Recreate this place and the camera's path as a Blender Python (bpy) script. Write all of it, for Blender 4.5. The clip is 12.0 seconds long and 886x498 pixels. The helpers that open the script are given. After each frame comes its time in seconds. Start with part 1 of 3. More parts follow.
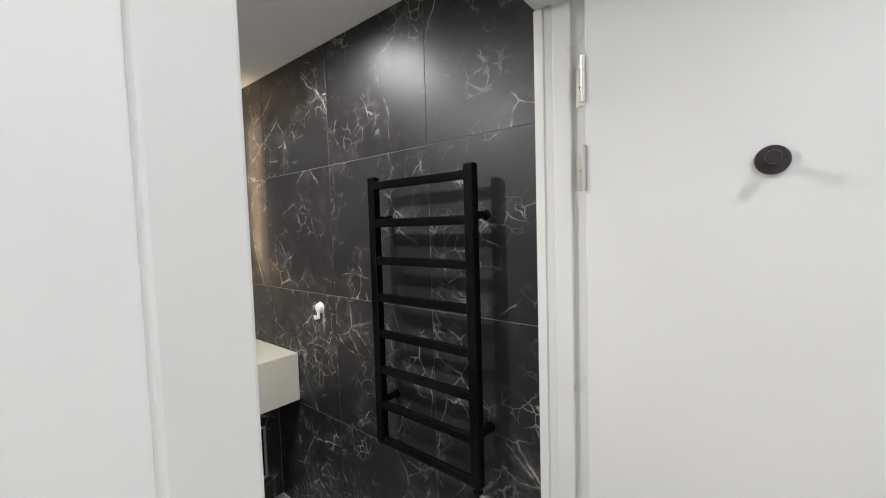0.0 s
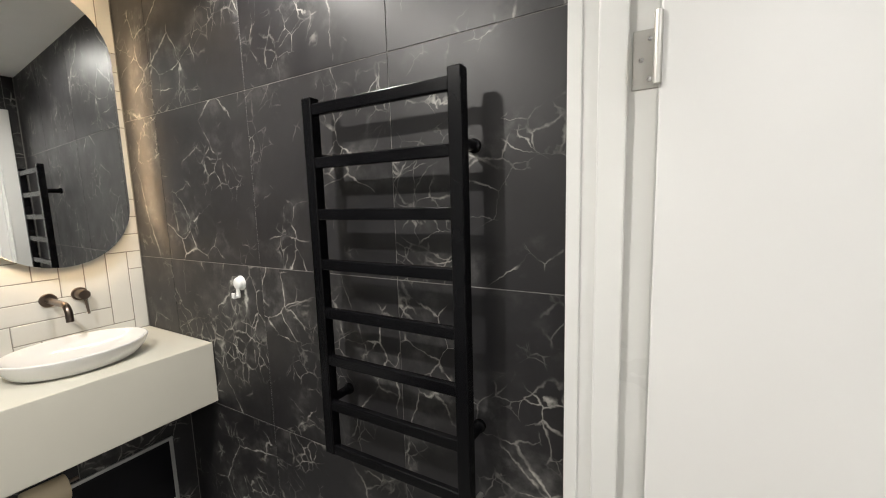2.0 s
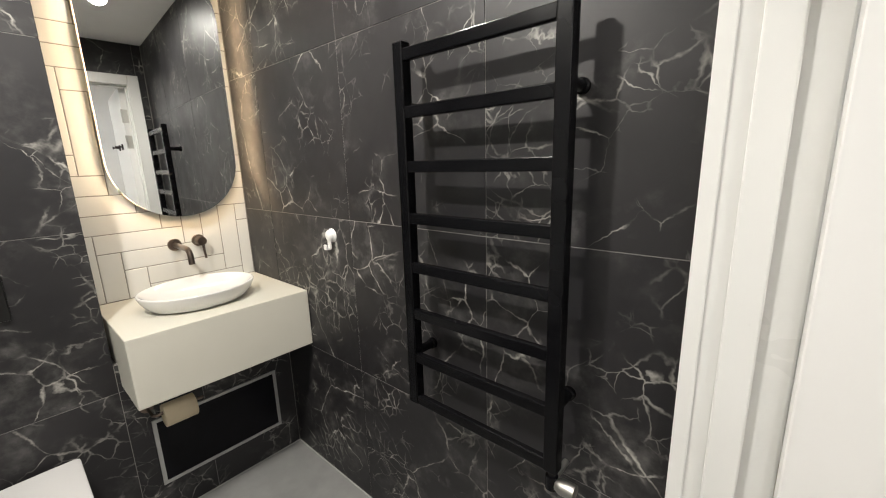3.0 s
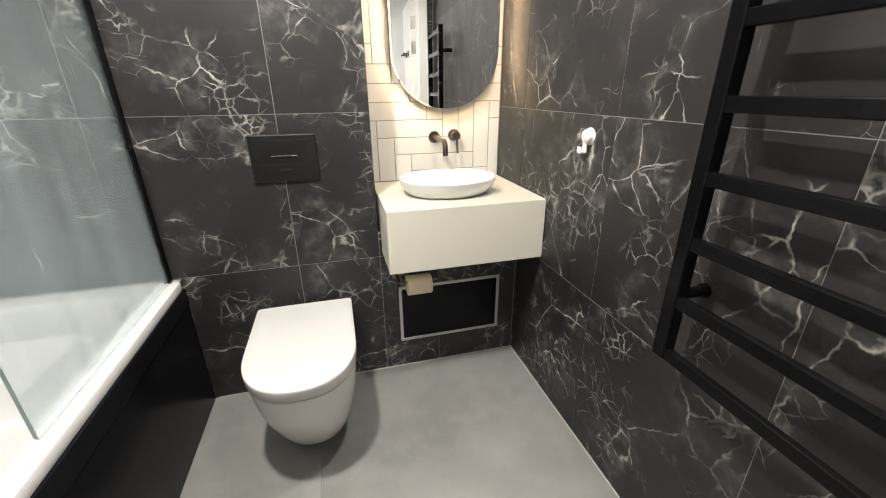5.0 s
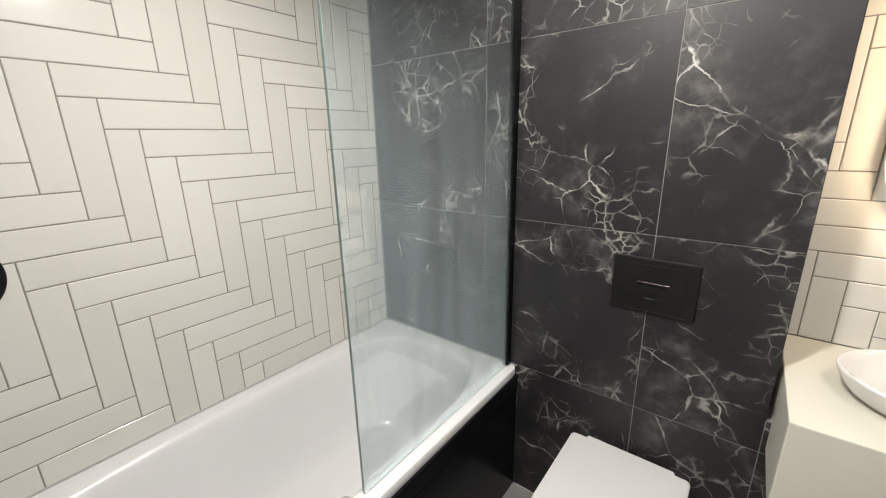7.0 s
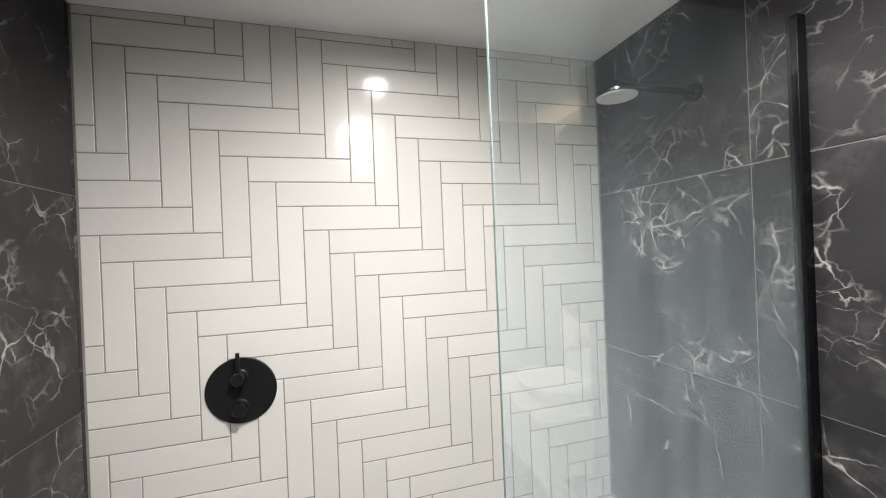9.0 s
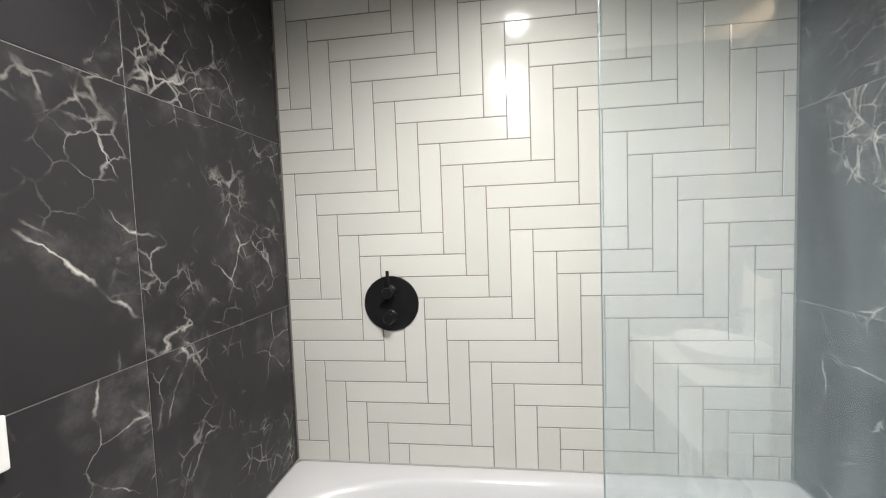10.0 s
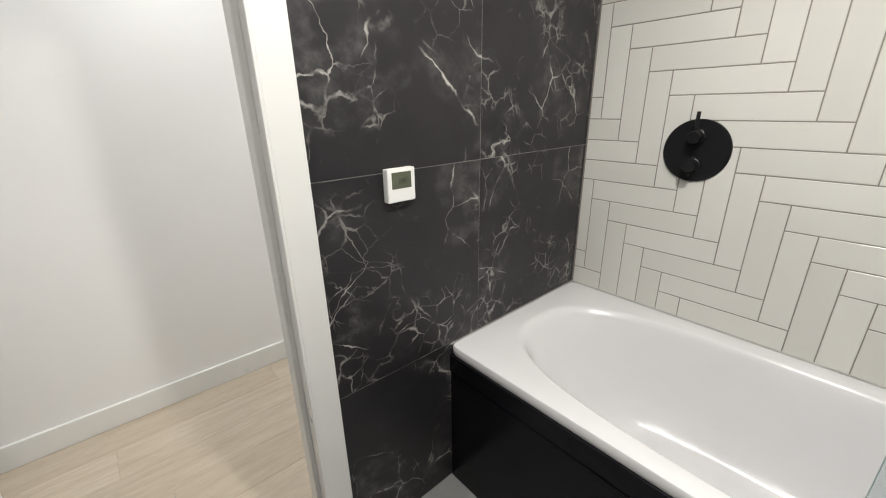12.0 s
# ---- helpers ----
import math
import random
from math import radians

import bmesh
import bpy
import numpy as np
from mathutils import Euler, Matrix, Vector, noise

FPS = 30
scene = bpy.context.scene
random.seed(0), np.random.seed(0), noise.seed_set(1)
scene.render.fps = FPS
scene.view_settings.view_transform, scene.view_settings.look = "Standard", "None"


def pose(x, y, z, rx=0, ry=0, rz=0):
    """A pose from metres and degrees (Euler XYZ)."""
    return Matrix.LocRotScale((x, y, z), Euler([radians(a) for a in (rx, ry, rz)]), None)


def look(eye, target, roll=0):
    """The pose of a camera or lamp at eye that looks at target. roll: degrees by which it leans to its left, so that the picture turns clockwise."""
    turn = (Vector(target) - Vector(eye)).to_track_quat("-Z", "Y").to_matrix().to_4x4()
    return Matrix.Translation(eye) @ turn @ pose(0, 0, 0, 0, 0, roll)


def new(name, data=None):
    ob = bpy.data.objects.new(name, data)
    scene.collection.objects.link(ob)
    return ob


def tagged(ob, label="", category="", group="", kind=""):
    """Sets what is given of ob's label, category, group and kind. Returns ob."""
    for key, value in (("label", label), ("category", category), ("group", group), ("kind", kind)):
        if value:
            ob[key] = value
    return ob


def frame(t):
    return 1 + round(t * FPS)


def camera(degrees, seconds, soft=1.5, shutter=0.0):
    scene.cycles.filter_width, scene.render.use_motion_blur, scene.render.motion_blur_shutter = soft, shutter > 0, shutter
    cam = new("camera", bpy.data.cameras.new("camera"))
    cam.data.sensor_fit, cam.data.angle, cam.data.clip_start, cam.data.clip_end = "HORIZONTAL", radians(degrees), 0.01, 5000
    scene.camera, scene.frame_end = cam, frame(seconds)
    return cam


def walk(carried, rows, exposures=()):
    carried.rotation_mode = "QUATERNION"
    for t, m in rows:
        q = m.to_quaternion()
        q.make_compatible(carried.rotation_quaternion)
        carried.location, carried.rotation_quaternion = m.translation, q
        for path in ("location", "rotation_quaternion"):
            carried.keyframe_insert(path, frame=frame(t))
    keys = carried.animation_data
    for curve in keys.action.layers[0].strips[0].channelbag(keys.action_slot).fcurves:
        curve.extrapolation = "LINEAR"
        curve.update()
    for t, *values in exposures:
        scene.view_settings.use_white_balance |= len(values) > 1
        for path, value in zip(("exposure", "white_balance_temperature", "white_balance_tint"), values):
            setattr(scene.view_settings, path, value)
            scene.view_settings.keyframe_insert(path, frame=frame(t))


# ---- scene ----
cam = camera(96.9, 12.0, soft=1.1)
PATH = [
    (0, (-1.064, -2.115, 1.494), (0.475, -0.843, 1.381), -1.7),
    (0.5, (-1.001, -2.045, 1.501), (0.655, -0.932, 1.365), -1.9),
    (1, (-0.951, -1.929, 1.476), (0.803, -0.976, 1.354), -1.8),
    (1.5, (-0.911, -1.856, 1.435), (0.889, -0.999, 1.275), -2.1),
    (2, (-0.857, -1.821, 1.405), (0.861, -0.826, 1.157), -1.7),
    (2.5, (-0.851, -1.792, 1.4), (0.758, -0.655, 1.056), -1.7),
    (4.5, (-0.792, -1.651, 1.281), (-0.004, 0.065, 0.621), -0.8),
    (5, (-0.795, -1.594, 1.264), (-0.314, 0.197, 0.515), -0.5),
    (5.5, (-0.847, -1.458, 1.254), (-0.799, 0.374, 0.452), -0.8),
    (6, (-0.898, -1.348, 1.285), (-1.31, 0.441, 0.491), -1.0),
    (6.5, (-0.87, -1.297, 1.409), (-1.716, 0.373, 0.704), -1.2),
    (7, (-0.787, -1.28, 1.482), (-1.976, 0.233, 0.936), -1.1),
    (9, (-0.835, -1.052, 1.601), (-2.756, -0.493, 1.597), -2.3),
    (9.5, (-0.831, -0.968, 1.564), (-2.829, -0.873, 1.528), -2.1),
    (10, (-0.791, -0.949, 1.463), (-2.771, -1.208, 1.349), -2.1),
    (10.5, (-0.761, -0.863, 1.399), (-2.663, -1.384, 1.062), -1.7),
    (11, (-0.798, -0.846, 1.377), (-2.577, -1.596, 0.855), -1.4),
    (11.5, (-0.751, -0.866, 1.349), (-2.306, -1.951, 0.714), -1.2),
    (12, (-0.666, -0.871, 1.348), (-1.891, -2.294, 0.66), -1.1),
]
walk(cam, [(t, look(eye, target, roll)) for t, eye, target, roll in PATH], [
    (0, -0.62, 6100, 11), (0.5, -0.62, 6350, 10), (1.5, -0.45, 6400, 10), (2.5, -0.36, 6480, 10), (4.5, 0.08, 6600, 10), (5.5, 0.17, 6600, 10),
    (6.5, -0.2, 6500, 10), (7, -0.35, 6450, 10), (9, -0.1, 6200, 12), (10, -0.15, 6200, 10), (11, -0.3, 6250, 10), (12, -0.38, 6330, 10)])

# ---- light ----
world = bpy.data.worlds.new("world")
scene.world = world
world.use_nodes = True
world.node_tree.nodes["Background"].inputs[0].default_value = (0.9, 0.95, 1.0, 1)
world.node_tree.nodes["Background"].inputs[1].default_value = 0.05

CEIL = 2.325          # bathroom ceiling
HALL_CEIL = 2.40
# x, y, watts, beam in degrees
DOWNLIGHTS = [(-1.83, -0.83, 10.0, 174), (-1.08, -0.85, 172.0, 178), (-0.33, -0.74, 66.0, 176)]
# hall lamps are added out of view; number, places and watts assumed
HALL_LIGHTS = [(-2.35, -2.48, 122.0, 165), (-0.95, -2.62, 54.0, 165), (0.60, -2.45, 52.0, 165)]
LED_STRENGTH = 85.0


def ceiling_lamp(x, y, z, watts, colour, spread):
    data = bpy.data.lights.new("downlight_lamp", "SPOT")
    data.shadow_soft_size, data.energy, data.color, data.spot_size, data.spot_blend = 0.045, watts, colour, radians(spread), 0.7
    ob = new("downlight_lamp", data)
    ob.matrix_world = pose(x, y, z)
    return ob


for x, y, watts, beam in DOWNLIGHTS:
    ceiling_lamp(x, y, CEIL - 0.012, watts, (1.0, 0.95, 0.875), beam)
for x, y, watts, beam in HALL_LIGHTS:
    ceiling_lamp(x, y, HALL_CEIL - 0.012, watts, (1.0, 0.99, 0.965), beam)

# ---- materials ----


class Mat:
    """A small wrapper round a node material with one principled shader."""

    def __init__(self, name, colour=(0.8, 0.8, 0.8), rough=0.5, metal=0.0, spec=0.5):
        self.m = bpy.data.materials.new(name)
        self.m.use_nodes = True
        self.t = self.m.node_tree
        self.p = self.t.nodes["Principled BSDF"]
        self.p.inputs["Base Color"].default_value = (*colour, 1)
        self.p.inputs["Roughness"].default_value = rough
        self.p.inputs["Metallic"].default_value = metal
        self.p.inputs["Specular IOR Level"].default_value = spec
        self.co = None

    def n(self, kind, **vals):
        node = self.t.nodes.new(kind)
        for k, v in vals.items():
            node.inputs[k.replace("_", " ")].default_value = v
        return node

    def link(self, a, b):
        self.t.links.new(a, b)

    def coords(self, spread=0.0):
        tc = self.n("ShaderNodeTexCoord")
        if not spread:
            self.co = tc.outputs["Object"]
            return self.co
        info = self.n("ShaderNodeObjectInfo")
        mul = self.n("ShaderNodeVectorMath")
        mul.operation = "MULTIPLY"
        mul.inputs[1].default_value = (spread, spread * 1.7, spread * 2.3)
        comb = self.n("ShaderNodeCombineXYZ")
        for k in range(3):
            self.link(info.outputs["Random"], comb.inputs[k])
        self.link(comb.outputs[0], mul.inputs[0])
        add = self.n("ShaderNodeVectorMath")
        self.link(tc.outputs["Object"], add.inputs[0])
        self.link(mul.outputs[0], add.inputs[1])
        self.co = add.outputs[0]
        return self.co

    def noise(self, scale, detail=4.0, rough=0.55, co=None):
        node = self.n("ShaderNodeTexNoise", Scale=scale, Detail=detail, Roughness=rough)
        self.link(co or self.co, node.inputs["Vector"])
        return node.outputs["Fac"]

    def ramp(self, fac, a, b, va=0.0, vb=1.0):
        node = self.n("ShaderNodeMapRange")
        node.inputs[1].default_value, node.inputs[2].default_value = a, b
        node.inputs[3].default_value, node.inputs[4].default_value = va, vb
        self.link(fac, node.inputs[0])
        return node.outputs[0]

    def math(self, op, a, b):
        node = self.n("ShaderNodeMath")
        node.operation = op
        for k, v in enumerate((a, b)):
            if isinstance(v, (int, float)):
                node.inputs[k].default_value = v
            else:
                self.link(v, node.inputs[k])
        return node.outputs[0]

    def mix(self, fac, a, b):
        node = self.n("ShaderNodeMix")
        node.data_type = "RGBA"
        for sock, v in ((node.inputs[0], fac), (node.inputs[6], a), (node.inputs[7], b)):
            if isinstance(v, tuple):
                sock.default_value = (*v, 1)
            elif isinstance(v, (int, float)):
                sock.default_value = v
            else:
                self.link(v, sock)
        return node.outputs[2]

    def colour(self, out):
        self.link(out, self.p.inputs["Base Color"])

    def rough(self, out):
        self.link(out, self.p.inputs["Roughness"])

    def bump(self, height, strength=0.1, distance=0.001):
        node = self.n("ShaderNodeBump", Strength=strength, Distance=distance)
        self.link(height, node.inputs["Height"])
        self.link(node.outputs[0], self.p.inputs["Normal"])


def plain(name, colour, rough, metal=0.0, vary=0.06, scale=6.0, grain=120.0, bump=0.05, spec=0.5, rough_vary=0.03):
    """A surface of one colour with soft patches, fine grain and uneven gloss."""
    w = Mat(name, colour, rough, metal, spec)
    w.coords()
    big, fine = w.noise(scale, 3.0), w.noise(grain, 2.0)
    low = tuple(c * (1 - vary) for c in colour)
    high = tuple(min(1.0, c * (1 + vary)) for c in colour)
    w.colour(w.mix(w.ramp(big, 0.3, 0.7), low, high))
    w.rough(w.ramp(big, 0.3, 0.7, max(0.02, rough - rough_vary), rough + rough_vary))
    if bump:
        w.bump(fine, bump, 0.0006)
    return w.m


def marble_material():
    w = Mat("black_marble_porcelain", rough=0.46, spec=0.5)
    co = w.coords(7.0)
    # veins wander: the place at which they are looked up is shifted by noise
    warp = w.n("ShaderNodeTexNoise", Scale=2.4, Detail=3.0, Roughness=0.5)
    w.link(co, warp.inputs["Vector"])
    sub = w.n("ShaderNodeVectorMath")
    sub.operation = "SUBTRACT"
    w.link(warp.outputs["Color"], sub.inputs[0])
    sub.inputs[1].default_value = (0.5, 0.5, 0.5)
    sc = w.n("ShaderNodeVectorMath")
    sc.operation = "SCALE"
    w.link(sub.outputs[0], sc.inputs[0])
    sc.inputs["Scale"].default_value = 0.17
    add = w.n("ShaderNodeVectorMath")
    w.link(co, add.inputs[0])
    w.link(sc.outputs[0], add.inputs[1])
    jag = w.n("ShaderNodeTexNoise", Scale=17.0, Detail=3.0, Roughness=0.6)
    w.link(co, jag.inputs["Vector"])
    jsub = w.n("ShaderNodeVectorMath")
    jsub.operation = "SUBTRACT"
    w.link(jag.outputs["Color"], jsub.inputs[0])
    jsub.inputs[1].default_value = (0.5, 0.5, 0.5)
    jsc = w.n("ShaderNodeVectorMath")
    jsc.operation = "SCALE"
    w.link(jsub.outputs[0], jsc.inputs[0])
    jsc.inputs["Scale"].default_value = 0.034
    jadd = w.n("ShaderNodeVectorMath")
    w.link(add.outputs[0], jadd.inputs[0])
    w.link(jsc.outputs[0], jadd.inputs[1])
    bent = jadd.outputs[0]

    # veins swell into mottled knots and thin out to hairs
    swell = w.ramp(w.noise(8.0, 6.0, 0.68), 0.40, 0.66, 0.45, 2.8)

    def web(scale, width):
        v = w.n("ShaderNodeTexVoronoi", Scale=scale)
        v.feature = "DISTANCE_TO_EDGE"
        w.link(bent, v.inputs["Vector"])
        return v.outputs["Distance"], w.ramp(w.math("DIVIDE", v.outputs["Distance"], swell), 0.0, width, 1.0, 0.0)

    patch_a = w.ramp(w.noise(3.0, 4.0), 0.515, 0.625)
    patch_b = w.ramp(w.noise(3.2, 3.0, 0.55, bent), 0.51, 0.62)
    patch_c = w.ramp(w.noise(4.1, 3.0), 0.52, 0.66)
    _, large = web(2.3, 0.0055)
    _, thread = web(3.9, 0.007)
    _, fine = web(6.8, 0.014)
    _, hair = web(15.0, 0.032)
    _, glow = web(2.3, 0.11)
    _, glow_fine = web(5.6, 0.16)
    veins = w.math("MAXIMUM", w.math("MULTIPLY", large, patch_a), w.math("MULTIPLY", fine, w.math("MULTIPLY", patch_b, 0.85)))
    veins = w.math("MAXIMUM", veins, w.math("MAXIMUM", w.math("MULTIPLY", hair, w.math("MULTIPLY", patch_c, 0.6)), w.math("MULTIPLY", thread, w.math("MULTIPLY", patch_c, 0.8))))
    veins = w.math("MULTIPLY", veins, w.ramp(w.noise(19.0, 4.0), 0.38, 0.56, 0.10, 1.0))
    haze = w.math("ADD", w.math("MULTIPLY", glow, w.math("MULTIPLY", patch_a, 0.06)), w.math("MULTIPLY", glow_fine, w.math("MULTIPLY", patch_b, 0.09)))
    haze = w.math("MULTIPLY", haze, w.ramp(w.noise(24.0, 5.0, 0.65), 0.38, 0.66, 0.1, 1.9))
    cloud = w.ramp(w.noise(5.0, 7.0, 0.65), 0.42, 0.75, 0.0, 0.014)
    base = w.mix(w.ramp(w.noise(1.3, 3.0), 0.35, 0.7), (0.0110, 0.0106, 0.0125), (0.0170, 0.0160, 0.0178))
    dusty = w.mix(w.math("ADD", haze, cloud), base, (0.40, 0.39, 0.37))
    w.colour(w.mix(veins, dusty, (0.53, 0.515, 0.47)))
    w.rough(w.ramp(w.noise(7.0, 4.0), 0.3, 0.7, 0.40, 0.50))
    w.bump(w.noise(60.0, 3.0), 0.04, 0.0006)
    return w.m


def white_tile_material():
    w = Mat("white_glazed_tile", rough=0.16)
    w.coords(5.0)
    info = w.n("ShaderNodeObjectInfo")
    tone = w.mix(info.outputs["Random"], (0.64, 0.63, 0.59), (0.70, 0.69, 0.65))
    w.colour(w.mix(w.ramp(w.noise(9.0, 3.0), 0.2, 0.85, 0.0, 0.25), tone, (0.60, 0.59, 0.545)))
    w.rough(w.ramp(w.noise(12.0, 3.0), 0.3, 0.7, 0.13, 0.18))
    w.bump(w.noise(26.0, 2.0), 0.3, 0.0016)
    return w.m


def floor_tile_material():
    w = Mat("grey_concrete_tile", rough=0.42)
    w.coords(4.0)
    big, mid, fine = w.noise(2.2, 5.0, 0.6), w.noise(9.0, 5.0, 0.6), w.noise(160.0, 2.0)
    c = w.mix(w.ramp(big, 0.3, 0.7), (0.20, 0.20, 0.197), (0.28, 0.28, 0.274))
    w.colour(w.mix(w.ramp(mid, 0.45, 0.75, 0.0, 0.45), c, (0.34, 0.337, 0.33)))
    w.rough(w.ramp(mid, 0.3, 0.7, 0.34, 0.5))
    w.bump(fine, 0.06, 0.0008)
    return w.m


def oak_material():
    w = Mat("pale_oak_laminate", rough=0.4)
    w.coords(6.0)
    st = w.n("ShaderNodeMapping")
    st.inputs["Scale"].default_value = (1.0, 9.0, 9.0)
    w.link(w.co, st.inputs[0])
    grain = w.noise(3.0, 6.0, 0.6, st.outputs[0])
    fine = w.noise(18.0, 4.0, 0.6, st.outputs[0])
    info = w.n("ShaderNodeObjectInfo")
    tone = w.mix(info.outputs["Random"], (0.43, 0.372, 0.29), (0.51, 0.452, 0.365))
    c = w.mix(w.ramp(grain, 0.35, 0.7, 0.0, 0.7), tone, (0.37, 0.30, 0.225))
    w.colour(w.mix(w.ramp(fine, 0.45, 0.75, 0.0, 0.35), c, (0.27, 0.2, 0.14)))
    w.bump(fine, 0.08, 0.0006)
    return w.m


def glass_material():
    """Clear float glass with a pale blue film, denser towards the bottom."""
    w = Mat("shower_glass")
    w.coords()
    t = w.t
    out = t.nodes["Material Output"]
    clear = w.n("ShaderNodeBsdfTransparent")
    clear.inputs["Color"].default_value = (0.945, 0.96, 0.955, 1)
    shine = w.n("ShaderNodeBsdfGlossy", Roughness=0.015)
    shine.inputs["Color"].default_value = (1, 1, 1, 1)
    film = w.n("ShaderNodeBsdfDiffuse")
    film.inputs["Color"].default_value = (0.68, 0.81, 0.87, 1)
    edge = w.n("ShaderNodeLayerWeight", Blend=0.5)
    gloss = w.math("ADD", w.math("MULTIPLY", w.math("POWER", edge.outputs["Facing"], 5.0), 0.5), 0.085)
    st = w.n("ShaderNodeMapping")
    st.inputs["Scale"].default_value = (1.0, 6.0, 1.2)
    w.link(w.co, st.inputs[0])
    sep = w.n("ShaderNodeSeparateXYZ")
    w.link(w.co, sep.inputs[0])
    low_film = w.ramp(sep.outputs["Z"], 0.0, 1.2, 0.24, 0.008)
    streak = w.ramp(w.noise(2.0, 5.0, 0.6, st.outputs[0]), 0.3, 0.75, 0.7, 1.45)
    film_share = w.math("MULTIPLY", low_film, streak)
    a, b = w.n("ShaderNodeMixShader"), w.n("ShaderNodeMixShader")
    w.link(film_share, a.inputs[0])
    w.link(clear.outputs[0], a.inputs[1])
    w.link(film.outputs[0], a.inputs[2])
    w.link(gloss, b.inputs[0])
    w.link(a.outputs[0], b.inputs[1])
    w.link(shine.outputs[0], b.inputs[2])
    w.link(b.outputs[0], out.inputs[0])
    return w.m


def lamp_material(name, colour, strength):
    w = Mat(name, colour, 0.4)
    w.p.inputs["Emission Color"].default_value = (*colour, 1)
    w.p.inputs["Emission Strength"].default_value = strength
    return w.m


MARBLE = marble_material()
WHITE_TILE = white_tile_material()
FLOOR_TILE = floor_tile_material()
OAK = oak_material()
GLASS = glass_material()
GROUT_DARK = plain("grey_grout", (0.24, 0.233, 0.22), 0.85, bump=0.3)
GROUT_WHITE = plain("beige_grout", (0.24, 0.225, 0.20), 0.9, bump=0.3)
GROUT_FLOOR = plain("floor_grout", (0.22, 0.22, 0.21), 0.9, bump=0.3)
PAINT = plain("white_wall_paint", (0.74, 0.735, 0.72), 0.55, vary=0.02, scale=2.0, grain=180.0, bump=0.08)
CEILING_PAINT = plain("white_ceiling_paint", (0.86, 0.855, 0.845), 0.8, vary=0.015, bump=0.08)
GLOSS_WHITE = plain("white_gloss_woodwork", (0.69, 0.69, 0.67), 0.3, vary=0.015, bump=0.04)
DOOR_WHITE = plain("white_satin_door", (0.72, 0.715, 0.70), 0.34, vary=0.015, scale=3.0, grain=90.0, bump=0.06)
VANITY = plain("cream_solid_surface", (0.65, 0.63, 0.55), 0.32, vary=0.015, bump=0.02)
CERAMIC = plain("white_ceramic", (0.71, 0.705, 0.69), 0.1, vary=0.01, bump=0.0, rough_vary=0.03)
SEAT = plain("white_seat_plastic", (0.60, 0.595, 0.59), 0.25, vary=0.01, bump=0.02)
ACRYLIC = plain("white_bath_acrylic", (0.72, 0.72, 0.727), 0.2, vary=0.01, bump=0.0, rough_vary=0.04)
BLACK_METAL = plain("black_powder_coat", (0.004, 0.004, 0.0048), 0.24, spec=0.16, vary=0.2, grain=300.0, bump=0.06)
BLACK_MATT = plain("matt_black_metal", (0.008, 0.008, 0.009), 0.4, spec=0.3, vary=0.2, grain=300.0, bump=0.05)
BLACK_PANEL = plain("black_bath_panel", (0.007, 0.007, 0.009), 0.24, vary=0.3, bump=0.03, spec=0.15)
BLACK_PLASTIC = plain("black_flush_plastic", (0.010, 0.010, 0.010), 0.35, spec=0.35, vary=0.2, bump=0.03)
HOOK_METAL = plain("dark_bronze_hook", (0.045, 0.038, 0.038), 0.32, metal=0.85, vary=0.15, bump=0.04)
BRONZE = plain("brushed_bronze", (0.19, 0.15, 0.125), 0.3, metal=1.0, vary=0.15, grain=200.0, bump=0.06)
CHROME = plain("chrome", (0.75, 0.75, 0.75), 0.08, metal=1.0, vary=0.02, bump=0.0, rough_vary=0.03)
ALU = plain("satin_aluminium", (0.50, 0.50, 0.49), 0.35, metal=0.6, vary=0.06, bump=0.04)
STEEL = plain("satin_steel", (0.50, 0.49, 0.46), 0.42, metal=1.0, vary=0.05, bump=0.04)
MIRROR = Mat("mirror_silver", (0.86, 0.87, 0.86), 0.008, 1.0).m
MIRROR_BACK = plain("mirror_back_box", (0.35, 0.30, 0.24), 0.6)
LED = lamp_material("warm_led_strip", (1.0, 0.74, 0.45), LED_STRENGTH)
LENS = lamp_material("downlight_lens", (1.0, 0.95, 0.88), 6.0)
PLASTIC_WHITE = plain("white_plastic", (0.80, 0.80, 0.78), 0.35, vary=0.01, bump=0.02)
LCD = plain("grey_green_lcd", (0.10, 0.11, 0.075), 0.2, vary=0.1, bump=0.0)
LCD_DARK = plain("lcd_segments", (0.04, 0.045, 0.03), 0.3, vary=0.05, bump=0.0)
PAPER = plain("toilet_paper", (0.74, 0.62, 0.44), 0.9, vary=0.03, grain=400.0, bump=0.3)
CARD = plain("cardboard_core", (0.35, 0.26, 0.17), 0.9)
NOZZLE = plain("pale_silicone_face", (0.72, 0.72, 0.71), 0.4)
SEAL = plain("clear_screen_seal", (0.6, 0.66, 0.64), 0.25, vary=0.03)
GLASS_EDGE = plain("green_glass_edge", (0.30, 0.40, 0.38), 0.3, vary=0.05, bump=0.0)

# ---- building helpers ----


def finish(bm, name, material, smooth=False):
    me = bpy.data.meshes.new(name)
    bmesh.ops.recalc_face_normals(bm, faces=bm.faces)
    bm.to_mesh(me)
    bm.free()
    me.materials.append(material)
    if smooth:
        for p in me.polygons:
            p.use_smooth = True
        me.set_sharp_from_angle(angle=radians(38))
    return me


def part(name, bm, material, parent, label="", smooth=False):
    ob = new(name, finish(bm, name, material, smooth))
    ob.parent = parent
    if label:
        ob["label"] = label
    return ob


def thing(name, label, category, at=(0, 0, 0), group="", kind=""):
    ob = new(name)
    ob.empty_display_size = 0.05
    ob.location = at
    return tagged(ob, label, category, group, kind)


def structure(name, bm, material, label, category):
    return tagged(new(name, finish(bm, name, material)), label, category, kind="structure")


